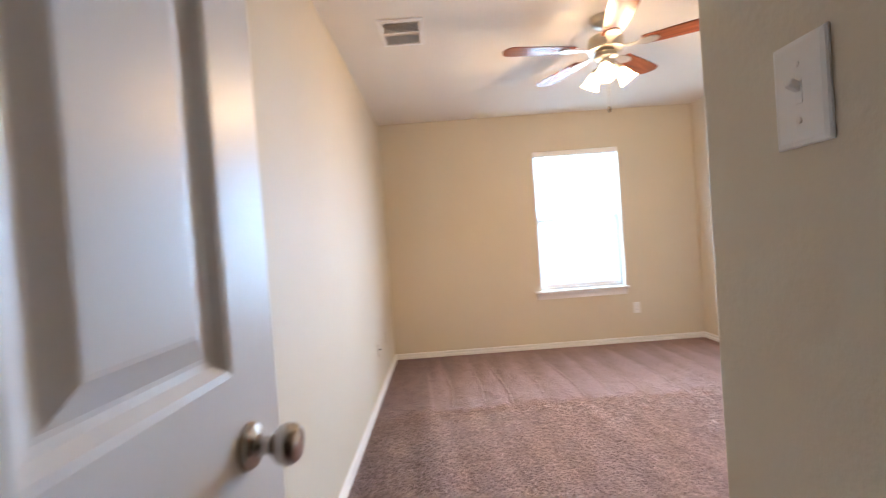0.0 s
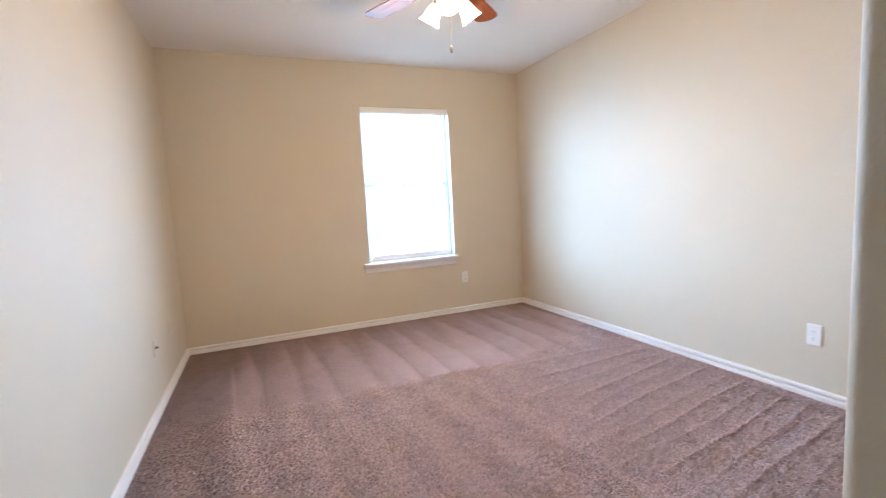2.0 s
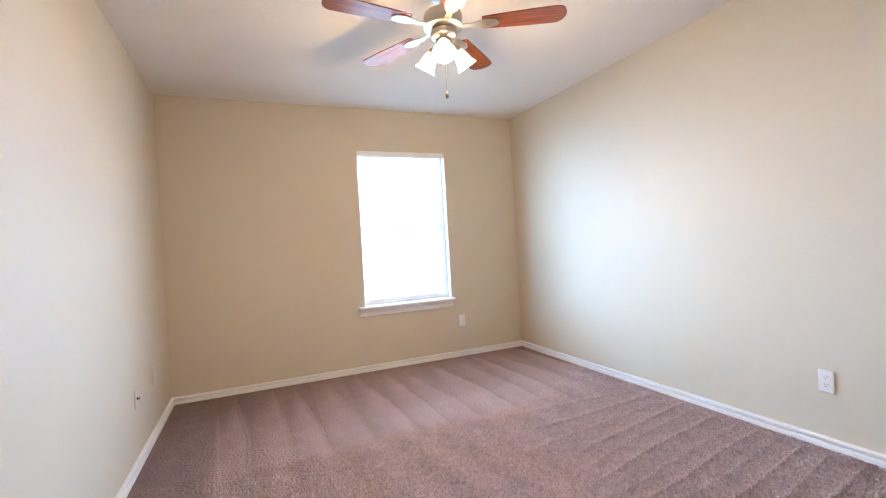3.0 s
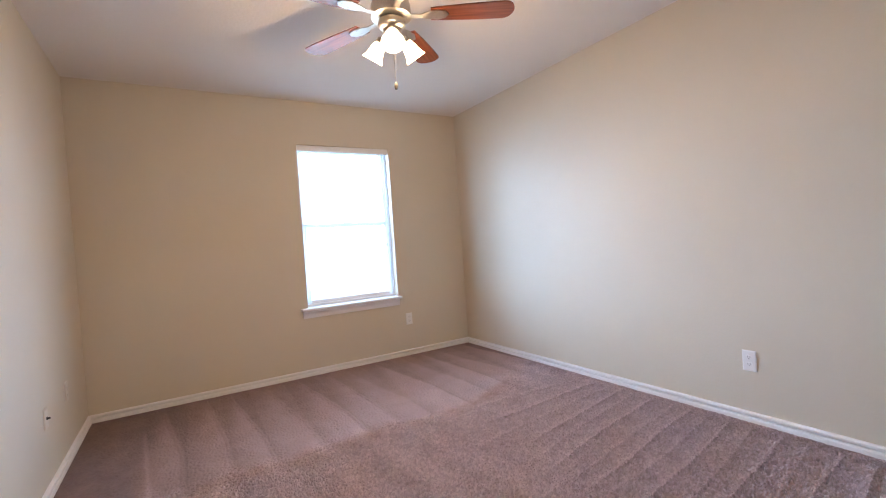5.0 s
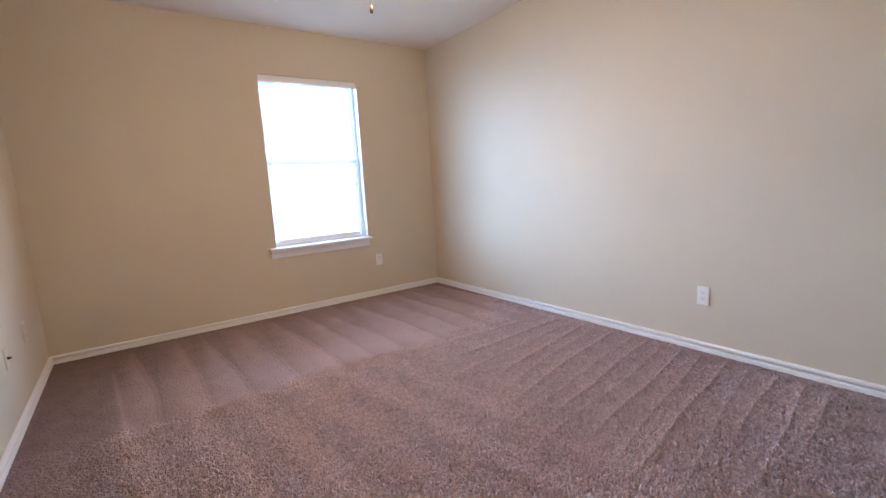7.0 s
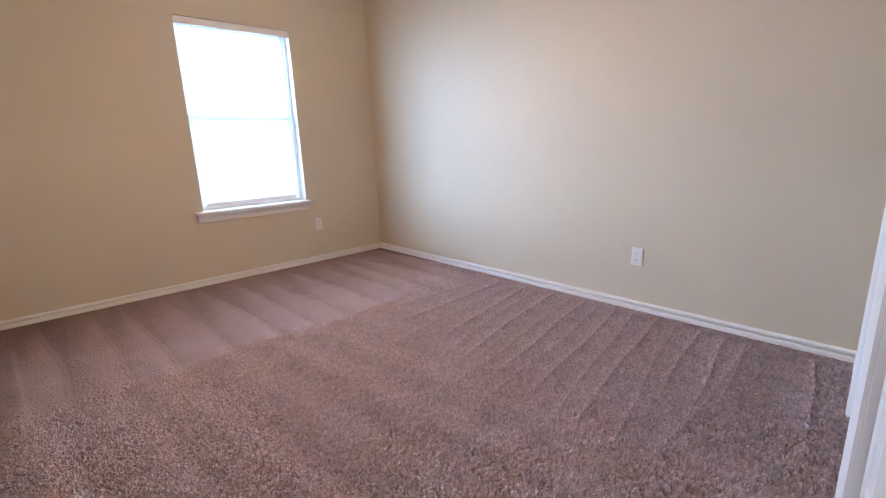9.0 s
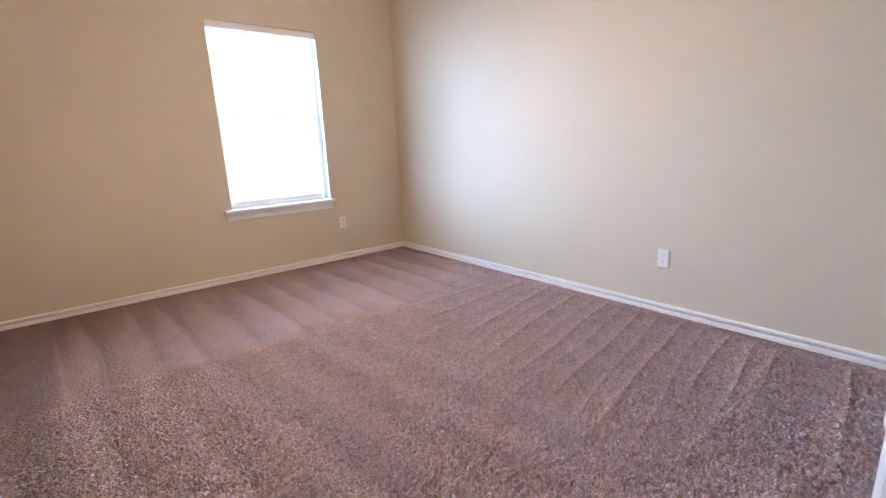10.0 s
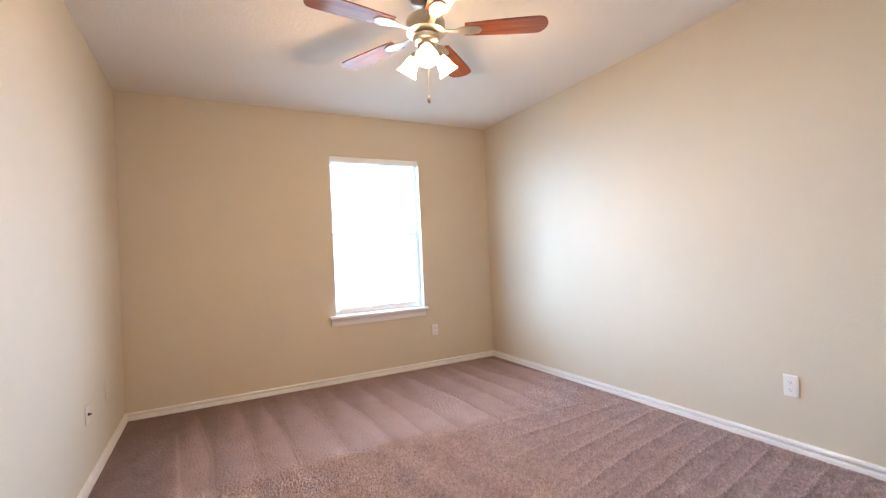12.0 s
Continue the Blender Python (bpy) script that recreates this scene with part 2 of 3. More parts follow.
# ---- large structure ----
def wall_with_hole(u0, u1, z0, z1, h0, h1, k0, k1, t):
    """A wall along local x, with its face at y = 0 and its thickness towards +y, and one opening."""
    bm = bmesh.new()
    xs, zs = [u0, h0, h1, u1], [z0, k0, k1, z1]
    grid = {}
    for d in (0, 1):
        for i, x in enumerate(xs):
            for j, z in enumerate(zs):
                grid[d, i, j] = bm.verts.new((x, d * t, z))
    for i in range(3):
        for j in range(3):
            if (i, j) == (1, 1):
                continue
            bm.faces.new([grid[0, a, b] for a, b in ((i, j), (i + 1, j), (i + 1, j + 1), (i, j + 1))])
            bm.faces.new([grid[1, a, b] for a, b in ((i, j), (i, j + 1), (i + 1, j + 1), (i + 1, j))])
    ring = [(1, 1), (2, 1), (2, 2), (1, 2)]
    for a, b in zip(ring, ring[1:] + ring[:1]):
        bm.faces.new((grid[0, a[0], a[1]], grid[1, a[0], a[1]], grid[1, b[0], b[1]], grid[0, b[0], b[1]]))
    out = [(i, 0) for i in range(4)] + [(3, 1), (3, 2)] + [(i, 3) for i in (3, 2, 1, 0)] + [(0, 2), (0, 1)]
    for a, b in zip(out, out[1:] + out[:1]):
        bm.faces.new((grid[0, a[0], a[1]], grid[1, a[0], a[1]], grid[1, b[0], b[1]], grid[0, b[0], b[1]]))
    return bm


ZB, ZT = -0.12, CEIL + 0.1
structure("wall_west", box(-0.13, -1.6, ZB, LEFT, FAR + 0.16, ZT), WALL, "beige painted drywall beside the open door", "wall")
structure("wall_east", box(RIGHT, 0.0, ZB, RIGHT + 0.13, FAR + 0.16, ZT), WALL, "beige painted drywall with a low outlet", "wall")
north = structure("wall_north", wall_with_hole(LEFT, RIGHT, ZB, ZT, WX0, WX1, WZ0 - 0.03, WZ1, 0.16), WALL, "beige painted drywall with one tall window", "wall")
north.location.y = FAR

# the closet wall, from the rounded corner of the entry to the east wall
CORNER = Vector((0.956, 1.026, 0.0))
CLOSET_TURN = math.degrees(math.atan2(1.155 - CORNER.y, RIGHT - CORNER.x))
CLEN = math.hypot(1.155 - CORNER.y, RIGHT - CORNER.x)
CO0, CO1, CH = 1.175, 1.765, 2.04
CLOSET = pose(CORNER.x, CORNER.y, 0, 0, 0, CLOSET_TURN)
SO0, SO1, MULL = 0.215, CO0 - 0.057, CO0 - 0.028
for name, a, b, h0, h1, label in (("wall_south_1", MULL, CLEN + 0.03, CO0, CO1, "beige painted drywall round the closet doorway"),
                                  ("wall_south_3", 0.12, MULL, SO0, SO1, "beige painted drywall round the second closet door")):
    bm = wall_with_hole(a, b, ZB, ZT, h0, h1, FLOOR - 0.02, CH, 0.12)
    bmesh.ops.transform(bm, matrix=Matrix.Translation((0, -0.12, 0)), verts=bm.verts)
    structure(name, bm, WALL, label, "wall").matrix_basis = CLOSET
bm = bmesh.new()
RAD = 0.013
pts = [(0.0, -0.95), (0.12, -0.95), (0.12, 0.0)] + [(RAD - RAD * math.sin(a), -RAD + RAD * math.cos(a)) for a in (k * math.pi / 12 for k in range(7))]
lowv = [bm.verts.new((x, y, ZB)) for x, y in pts]
topv = [bm.verts.new((x, y, ZT)) for x, y in pts]
for i in range(len(pts)):
    j = (i + 1) % len(pts)
    bm.faces.new((lowv[i], lowv[j], topv[j], topv[i]))
bm.faces.new(topv), bm.faces.new(list(reversed(lowv)))
ob = structure("wall_passage", bm, WALL, "beige painted entry wall with rounded corner and light switch", "wall", smooth=True)
ob.location = CORNER
# the doorway behind the entry, and the hall that closes the place
DY0, DY1, DX0, DX1 = 0.10, 0.22, 0.315, 0.935
bm = wall_with_hole(LEFT, CORNER.x, ZB, ZT, DX0, DX1, FLOOR - 0.02, 2.05, DY1 - DY0)
ob = structure("wall_south_2", bm, WALL, "beige painted drywall round the bedroom doorway", "wall")
ob.location.y = DY0
structure("wall_hall_south", box(-0.13, -1.72, ZB, 2.2, -1.6, ZT), WALL, "beige painted hallway drywall", "wall")
structure("wall_hall_east", box(2.08, -1.6, ZB, 2.2, DY0, ZT), WALL, "beige painted hallway drywall", "wall")
structure("wall_hall_north", box(1.075, DY0, ZB, 2.2, DY1, ZT), WALL, "beige painted drywall behind the closet", "wall")
structure("wall_closet_east", box(2.08, DY1, ZB, RIGHT, DY1 + 0.1, ZT), CLOSET_DARK, "plain closet back wall", "wall")
structure("ceiling", box(-0.13, -1.72, CEIL, RIGHT + 0.13, FAR + 0.16, CEIL + 0.12), CEILING, "off-white sprayed texture ceiling", "ceiling")


def carpet():
    """The pile as a fine sheet with tufts, brushed lanes and raised stroke marks."""
    step = 0.0045
    x0, x1, y0, y1 = LEFT - 0.02, RIGHT + 0.02, -1.62, FAR + 0.02
    nx = int((x1 - x0) / step) + 1
    ys = np.concatenate([np.arange(y0, 1.0, 0.02), np.arange(1.0, 3.60, step), np.arange(3.60, y1, 0.006)])
    xs = np.linspace(x0, x1, nx)
    ny = len(ys)
    X, Y = np.meshgrid(xs, ys)
    rng = np.random.default_rng(7)

    def soft(a, k):
        for _ in range(k):
            a = (a + np.roll(a, 1, 0) + np.roll(a, -1, 0)) / 3
            a = (a + np.roll(a, 1, 1) + np.roll(a, -1, 1)) / 3
        return a / a.std()

    def blur(a, k):
        for _ in range(k):
            a = 0.25 * np.roll(a, 1, 0) + 0.5 * a + 0.25 * np.roll(a, -1, 0)
            a = 0.25 * np.roll(a, 1, 1) + 0.5 * a + 0.25 * np.roll(a, -1, 1)
        return a

    # tufts about a centimetre across: rounded tops, deep narrow pits between them
    raw = rng.standard_normal(X.shape)
    raw = blur(raw, 1) - 0.95 * blur(raw, 4)
    raw = np.minimum(raw / raw.std(), 0.5)
    tuft, clump, broad = (raw - raw.mean()) / raw.std(), soft(rng.standard_normal(X.shape), 3), soft(rng.standard_normal(X.shape), 60)

    def step_up(v, e):
        return 1 / (1 + np.exp(-np.clip(v / e, -30, 30)))

    edge = 3.48 + 0.02 * np.sin(X * 5.0) + 0.012 * broad
    # a darker strip by the west wall, lying flat towards the window, and one under the east wall
    strip = step_up(0.40 + 0.03 * np.sin(Y * 3.0) - X, 0.03)
    hem = step_up(X - 3.13 - 0.02 * np.sin(Y * 8.0), 0.02)
    smooth = step_up(Y - edge, 0.035) * step_up(2.45 + (Y - 3.48) * 1.3 - X, 0.09)
    smooth = np.maximum(smooth, 0.9 * strip * step_up(Y - 3.25 + 0.02 * broad, 0.14))
    # strokes from the window wall: light wedges with their point at the wall, sharp along their east side
    lane = 0.242
    u = (X - 0.33 + 0.015 * np.sin(Y * 2.1) + 0.03 * np.sin(X * 7.3)) / lane
    row = np.floor(u).astype(int)
    ph = u - row
    jit = np.array([0.0, 0.3, -0.2, 0.15, -0.1, 0.25, -0.25, 0.1])[np.mod(row, 8)]
    force = np.array([1.0, 0.7, 0.95, 0.6, 1.0, 0.75, 0.55, 0.85, 0.45, 0.8, 0.6])[np.mod(row, 11)]
    wide = np.clip((4.90 + 0.2 * jit - Y) / 0.95, 0, 1)
    east, west = 0.42 + 0.3 * jit + wide * (0.50 - 0.3 * jit), 0.42 + 0.3 * jit - wide * (0.36 + 0.3 * jit)
    wedge = step_up(east - ph, 0.025) * step_up(ph - west, 0.09) * (0.6 + 0.4 * np.clip((ph - west) / (east - west + 0.01), 0, 1))
    wedge = wedge * step_up(4.9 - Y, 0.03)
    nap_shade = 1.0 + smooth * (1 - strip) * force * (0.42 * wedge - 0.22)
    ridge = smooth * (1 - strip) * np.exp(-((ph - east) / 0.04) ** 2) * 0.5 * force
    line = np.exp(-((X - 0.42 + 0.07 * (Y - 3.56)) / 0.012) ** 2) * step_up(Y - 3.5, 0.03) * step_up(4.45 - Y, 0.05)
    # tone drops along the west and east walls
    nap_shade = nap_shade + 0.10 * ridge + 0.24 * line - 0.22 * strip - 0.12 * step_up(0.62 - X, 0.12) - 0.13 * hem
    # strokes from the east wall: (y at the wall, y and x at the end, bend)
    strokes = ((1.30, 1.22, 2.5, 1.0), (1.57, 1.50, 2.45, 1.0), (1.665, 1.57, 2.4, 1.0), (1.55, 1.55, 2.0, 1.0), (1.79, 1.72, 2.5, 1.0), (1.925, 1.67, 1.85, 1.0), (2.03, 1.84, 1.9, 1.0), (2.16, 1.91, 1.86, 1.1),
               (2.27, 2.10, 2.1, 1.0), (2.395, 2.20, 1.85, 0.8), (2.50, 2.32, 2.1, 1.0), (2.61, 2.39, 1.87, 0.9), (2.75, 2.55, 2.1, 1.1), (2.875, 2.64, 2.05, 1.3), (2.97, 2.80, 2.2, 1.2), (3.07, 2.93, 1.93, 1.6), (3.20, 3.16, 2.2, 1.0), (3.345, 3.43, 2.1, 1.3))
    side = step_up(X - 2.0 + 0.12 * np.sin(Y * 9.0), 0.10) * step_up(3.16 - X, 0.02) * step_up(3.45 - Y, 0.05) * (1 - smooth)
    for n, (ya, yb, xe, bend) in enumerate(strokes):
        a = np.clip((3.16 - X) / (3.16 - xe), 0, 1.2)
        d = Y - (ya + (yb - ya) * a ** bend) + 0.006 * np.sin(X * 7 + n)
        on = step_up(X - xe, 0.05) * step_up(3.17 - X, 0.015) * (1 - smooth) * (0.5 if n % 2 else 1.0)
        lane_side = np.where(d > 0, np.exp(-d / 0.045), np.exp(d / 0.014))
        # light painted on each ridge: window side lighter, near side darker
        nap_shade = nap_shade + on * np.where(d > 0, 0.36, -0.22) * lane_side
        ridge = ridge + on * np.exp(-((d - 0.004) / 0.011) ** 2) * 0.9
    # the middle, brushed along the room
    mid = (1 - smooth) * (1 - side)
    w = (X + 0.12 * (Y - 2.0)) / 0.27
    nap_shade = nap_shade + mid * 0.065 * np.tanh(2.2 * np.sin(2 * np.pi * w))
    nap_shade = nap_shade + 0.025 * broad
    rough = 1.0 - 0.82 * smooth - 0.25 * side * step_up(Y - 2.4, 0.4)
    Z = FLOOR - 0.004 + rough * (0.0068 * tuft * (1 + 0.25 * np.sin(2 * np.pi * (X + 0.12 * Y) / 0.13)) + 0.0016 * clump) + 0.008 * ridge + 0.001 * broad
    # painted light: smooth part dimmer to the west, clump tops lighter than hollows
    nap_shade = np.clip(nap_shade * (1.56 - (0.74 - 0.14 * np.clip((X - 0.4) / 1.6, 0, 1)) * smooth - 0.29 * side) + rough * 0.085 * clump, 0.4, 1.7)
    near = np.minimum(np.minimum(X - LEFT, RIGHT - X), FAR - Y)
    keep = np.clip((near - 0.012) / 0.03, 0, 1)
    Z = FLOOR + (Z - FLOOR) * keep
    co = np.stack([X, Y, Z], -1).reshape(-1, 3).astype(np.float32)
    idx = np.arange(nx * ny).reshape(ny, nx)
    quads = np.stack([idx[:-1, :-1], idx[:-1, 1:], idx[1:, 1:], idx[1:, :-1]], -1).reshape(-1)
    me = bpy.data.meshes.new("floor")
    nq = len(quads) // 4
    me.vertices.add(len(co))
    me.vertices.foreach_set("co", co.ravel())
    me.loops.add(nq * 4)
    me.loops.foreach_set("vertex_index", quads.astype(np.int32))
    me.polygons.add(nq)
    me.polygons.foreach_set("loop_start", np.arange(0, nq * 4, 4, dtype=np.int32))
    me.update(calc_edges=True)
    me.polygons.foreach_set("use_smooth", np.ones(nq, dtype=bool))
    at = me.attributes.new("nap_shade", "FLOAT_COLOR", "POINT")
    col = np.ones((len(co), 4), dtype=np.float32)
    # the smooth part's redder tint stands in for warm lamp light
    col[:, :3] = nap_shade.reshape(-1, 1) * (1.0 - smooth.reshape(-1, 1) * np.array((-0.03, 0.085, 0.17)))
    at.data.foreach_set("color", col.ravel())
    at = me.attributes.new("pile", "FLOAT", "POINT")
    at.data.foreach_set("value", np.clip(rough, 0.12, 1).astype(np.float32).ravel())
    me.materials.append(CARPET)
    return tagged(new("floor", me), "brown cut-pile carpet with fresh vacuum strokes", "carpet", kind="structure")


carpet()
structure("subfloor", box(-0.13, -1.72, -0.25, RIGHT + 0.13, FAR + 0.16, -0.06), CONCRETE, "slab under the carpet", "floor")
structure("ground", box(-300, -300, -0.55, 300, 300, -0.40), CONCRETE, "dry pale ground outside the window", "ground")
# curved glowing screen added outside, so daylight also enters from the sides
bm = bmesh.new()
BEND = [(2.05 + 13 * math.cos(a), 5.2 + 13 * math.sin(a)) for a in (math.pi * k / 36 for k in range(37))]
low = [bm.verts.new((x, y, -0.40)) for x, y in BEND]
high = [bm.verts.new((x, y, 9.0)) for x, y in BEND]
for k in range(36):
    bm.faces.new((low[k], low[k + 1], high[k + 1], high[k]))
structure("backdrop", bm, BACKDROP_GLOW, "plain glowing backdrop outside the window, standing in for daylight", "backdrop")

# ---- trim ----
BASE = [(0.0, -0.03), (0.019, -0.03), (0.019, 0.008), (0.016, 0.014), (0.010, 0.0165), (0.002, 0.0165), (0.002, 0.0275), (0.017, 0.0275), (0.018, 0.030), (0.018, 0.039), (0.014, 0.044), (0.006, 0.046), (0.0, 0.046)]
BASE = [(o, u + FLOOR + 0.009) for o, u in BASE]
structure("baseboard_north", run(BASE, (0.0, FAR, 0), (RIGHT, FAR, 0), (0, -1, 0)), TRIM, "white stepped wooden baseboard", "baseboard")
structure("baseboard_west", run(BASE, (0.0, DY1 + 0.01, 0), (0.0, FAR - 0.015, 0), (1, 0, 0)), TRIM, "white stepped wooden baseboard", "baseboard")
structure("baseboard_east", run(BASE, (RIGHT, 1.16, 0), (RIGHT, FAR - 0.015, 0), (-1, 0, 0)), TRIM, "white stepped wooden baseboard", "baseboard")
structure("baseboard_passage", run(BASE, (CORNER.x, DY1 + 0.03, 0), (CORNER.x, 1.02, 0), (-1, 0, 0)), TRIM, "white stepped wooden baseboard", "baseboard")
for name, a, b in (("baseboard_south_1", 0.012, SO0 - 0.058), ("baseboard_south_2", CO1 + 0.062, CLEN - 0.016)):
    ob = structure(name, run(BASE, (a, 0, 0), (b, 0, 0), (0, 1, 0)), TRIM, "white stepped wooden baseboard", "baseboard")
    ob.matrix_basis = CLOSET

CASE = [(0.0, 0.0), (0.010, 0.0), (0.016, 0.006), (0.020, 0.012), (0.024, 0.024), (0.024, 0.047), (0.020, 0.052), (0.014, 0.057), (0.0, 0.057)]


def casing(name, width, height, material, label, sides=(-1, 1)):
    """Two legs and a head round an opening that starts at x = 0, on a wall face at y = 0 towards +y."""
    top = tagged(empty(name), label, "door trim", kind="structure")
    for side in sides:
        bm = bmesh.new()
        x = 0 if side < 0 else width
        lo = [bm.verts.new((x + side * w, o, FLOOR - 0.01)) for o, w in CASE]
        hi = [bm.verts.new((x + side * w, o, height + w)) for o, w in CASE]
        for i in range(len(CASE)):
            j = (i + 1) % len(CASE)
            bm.faces.new((lo[i], lo[j], hi[j], hi[i]))
        bm.faces.new(lo), bm.faces.new(hi)
        part("casing_leg", bm, material, top)
    bm = bmesh.new()
    a = [bm.verts.new((-w if -1 in sides else 0.001, o, height + w)) for o, w in CASE]
    b = [bm.verts.new((width + w, o, height + w)) for o, w in CASE]
    for i in range(len(CASE)):
        j = (i + 1) % len(CASE)
        bm.faces.new((a[i], a[j], b[j], b[i]))
    bm.faces.new(a), bm.faces.new(b)
    part("casing_head", bm, material, top)
    for x0, x1 in ((0.0, 0.018), (width - 0.018, width)):
        part("jamb", box(x0, -0.119, FLOOR - 0.01, x1, -0.001, height), material, top)
    part("jamb_head", box(0.018, -0.119, height - 0.018, width - 0.018, -0.001, height), material, top)
    return top


ob = casing("door_trim_1", CO1 - CO0, CH, TRIM, "white moulded casing round the closet doorway", (1,))
ob.matrix_basis = CLOSET @ Matrix.Translation((CO0, 0, 0))
ob = casing("door_trim_3", SO1 - SO0, CH, TRIM, "white moulded casing round the second closet door")
ob.matrix_basis = CLOSET @ Matrix.Translation((SO0, 0, 0))
ob = casing("door_trim_2", DX1 - DX0, 2.05, TRIM, "white moulded casing round the bedroom doorway")
ob.matrix_basis = pose(DX0, DY1, 0)


# ---- doors ----
def panel_door(name, width, height, thick, cells, label, knob_at=None):
    """A moulded slab: its faces at y = 0 and y = thick, hinged at x = 0; cells are (x0, z0, x1, z1) raised panels."""
    top = tagged(empty(name), label, "door", kind="structure")
    bm = bmesh.new()
    xs = sorted({0.0, width, *(c[0] for c in cells), *(c[2] for c in cells)})
    zs = sorted({0.0, height, *(c[1] for c in cells), *(c[3] for c in cells)})
    for y, flip in ((0.0, 1), (thick, -1)):
        for xa, xb in zip(xs, xs[1:]):
            for za, zb in zip(zs, zs[1:]):
                if any(c[0] <= xa and xb <= c[2] and c[1] <= za and zb <= c[3] for c in cells):
                    continue
                bm.faces.new([bm.verts.new((x, y, z)) for x, z in ((xa, za), (xb, za), (xb, zb), (xa, zb))])
    for a, b in (((0, 0), (width, 0)), ((width, 0), (width, height)), ((width, height), (0, height)), ((0, height), (0, 0))):
        bm.faces.new([bm.verts.new((p[0], y, p[1])) for p, y in ((a, 0), (b, 0), (b, thick), (a, thick))])
    bmesh.ops.remove_doubles(bm, verts=bm.verts, dist=1e-5)
    part("slab", bm, DOOR, top)
    for c in cells:
        bm = bmesh.new()
        for y, s in ((0.0, 1), (thick, -1)):
            rings = []
            for inset, deep in ((0.0, 0.0), (0.006, 0.002), (0.014, 0.009), (0.020, 0.011), (0.024, 0.011), (0.044, 0.003), (0.048, 0.0025)):
                d = y + s * deep
                rings.append([bm.verts.new((x, d, z)) for x, z in ((c[0] + inset, c[1] + inset), (c[2] - inset, c[1] + inset), (c[2] - inset, c[3] - inset), (c[0] + inset, c[3] - inset))])
            for r0, r1 in zip(rings, rings[1:]):
                for i in range(4):
                    bm.faces.new((r0[i], r0[(i + 1) % 4], r1[(i + 1) % 4], r1[i]))
            bm.faces.new(rings[-1])
        part("panel", bm, DOOR, top)
    if knob_at:
        for y, s in ((0.0, -1), (thick, 1)):
            prof = [(r * 0.85, z * 0.80) for r, z in ((0.0, 0.0), (0.033, 0.0), (0.033, 0.004), (0.029, 0.009), (0.016, 0.013), (0.0125, 0.018), (0.0125, 0.030), (0.017, 0.034), (0.025, 0.040), (0.0285, 0.049), (0.0275, 0.058), (0.022, 0.065), (0.012, 0.068), (0.0, 0.069))]
            bm = lathe([(0.80 * a, 0.94 * b) for a, b in prof], 32, m=pose(knob_at[0], y, knob_at[1], 90 if s < 0 else -90))
            part("door_knob", bm, NICKEL, top, "satin nickel round knob with rosette", smooth=True)
        part("latch_plate", box(width - 0.001, thick / 2 - 0.013, knob_at[1] - 0.028, width + 0.0015, thick / 2 + 0.013, knob_at[1] + 0.028), NICKEL, top)
    return top


DW = 0.610
cells = [(x, z0, x + 0.200, z1) for x in (0.090, DW - 0.290) for z0, z1 in ((1.085, 1.93), (0.22, 0.88))]
door = panel_door("door_1", DW, 2.02, 0.035, cells, "white moulded panel bedroom door, standing open", (DW - 0.072, 1.012))
door.matrix_basis = pose(0.361 - DW * math.sin(radians(2)), 0.865 - DW * math.cos(radians(2)), FLOOR + 0.008, 0, 0, 90 - 2)
for z in (0.2, 1.0, 1.8):
    part("hinge", lathe([(0, -0.045), (0.006, -0.045), (0.006, 0.045), (0, 0.045)], 12, m=Matrix.Translation((-0.006, 0.036, z))), NICKEL, door)
CW = CO1 - CO0 - 0.042
cl = panel_door("door_2", CW, CH - 0.035, 0.035, [(0.09, 1.05, CW - 0.09, 1.9), (0.09, 0.2, CW - 0.09, 0.86)], "white moulded panel closet door, shut", (0.06, 0.94))
cl.matrix_basis = CLOSET @ pose(CO1 - 0.021, -0.083, FLOOR + 0.012, 0, 0, 180)

SW = SO1 - SO0 - 0.042
cl = panel_door("door_3", SW, CH - 0.035, 0.035, [(x, z0, x + SW / 2 - 0.14, z1) for x in (0.10, SW / 2 + 0.04) for z0, z1 in ((1.05, 1.9), (0.2, 0.86))], "white moulded panel closet door, shut, near the entry", (SW - 0.06, 0.94))
cl.matrix_basis = CLOSET @ pose(SO1 - 0.021, -0.020, FLOOR + 0.012, 0, 0, 180)

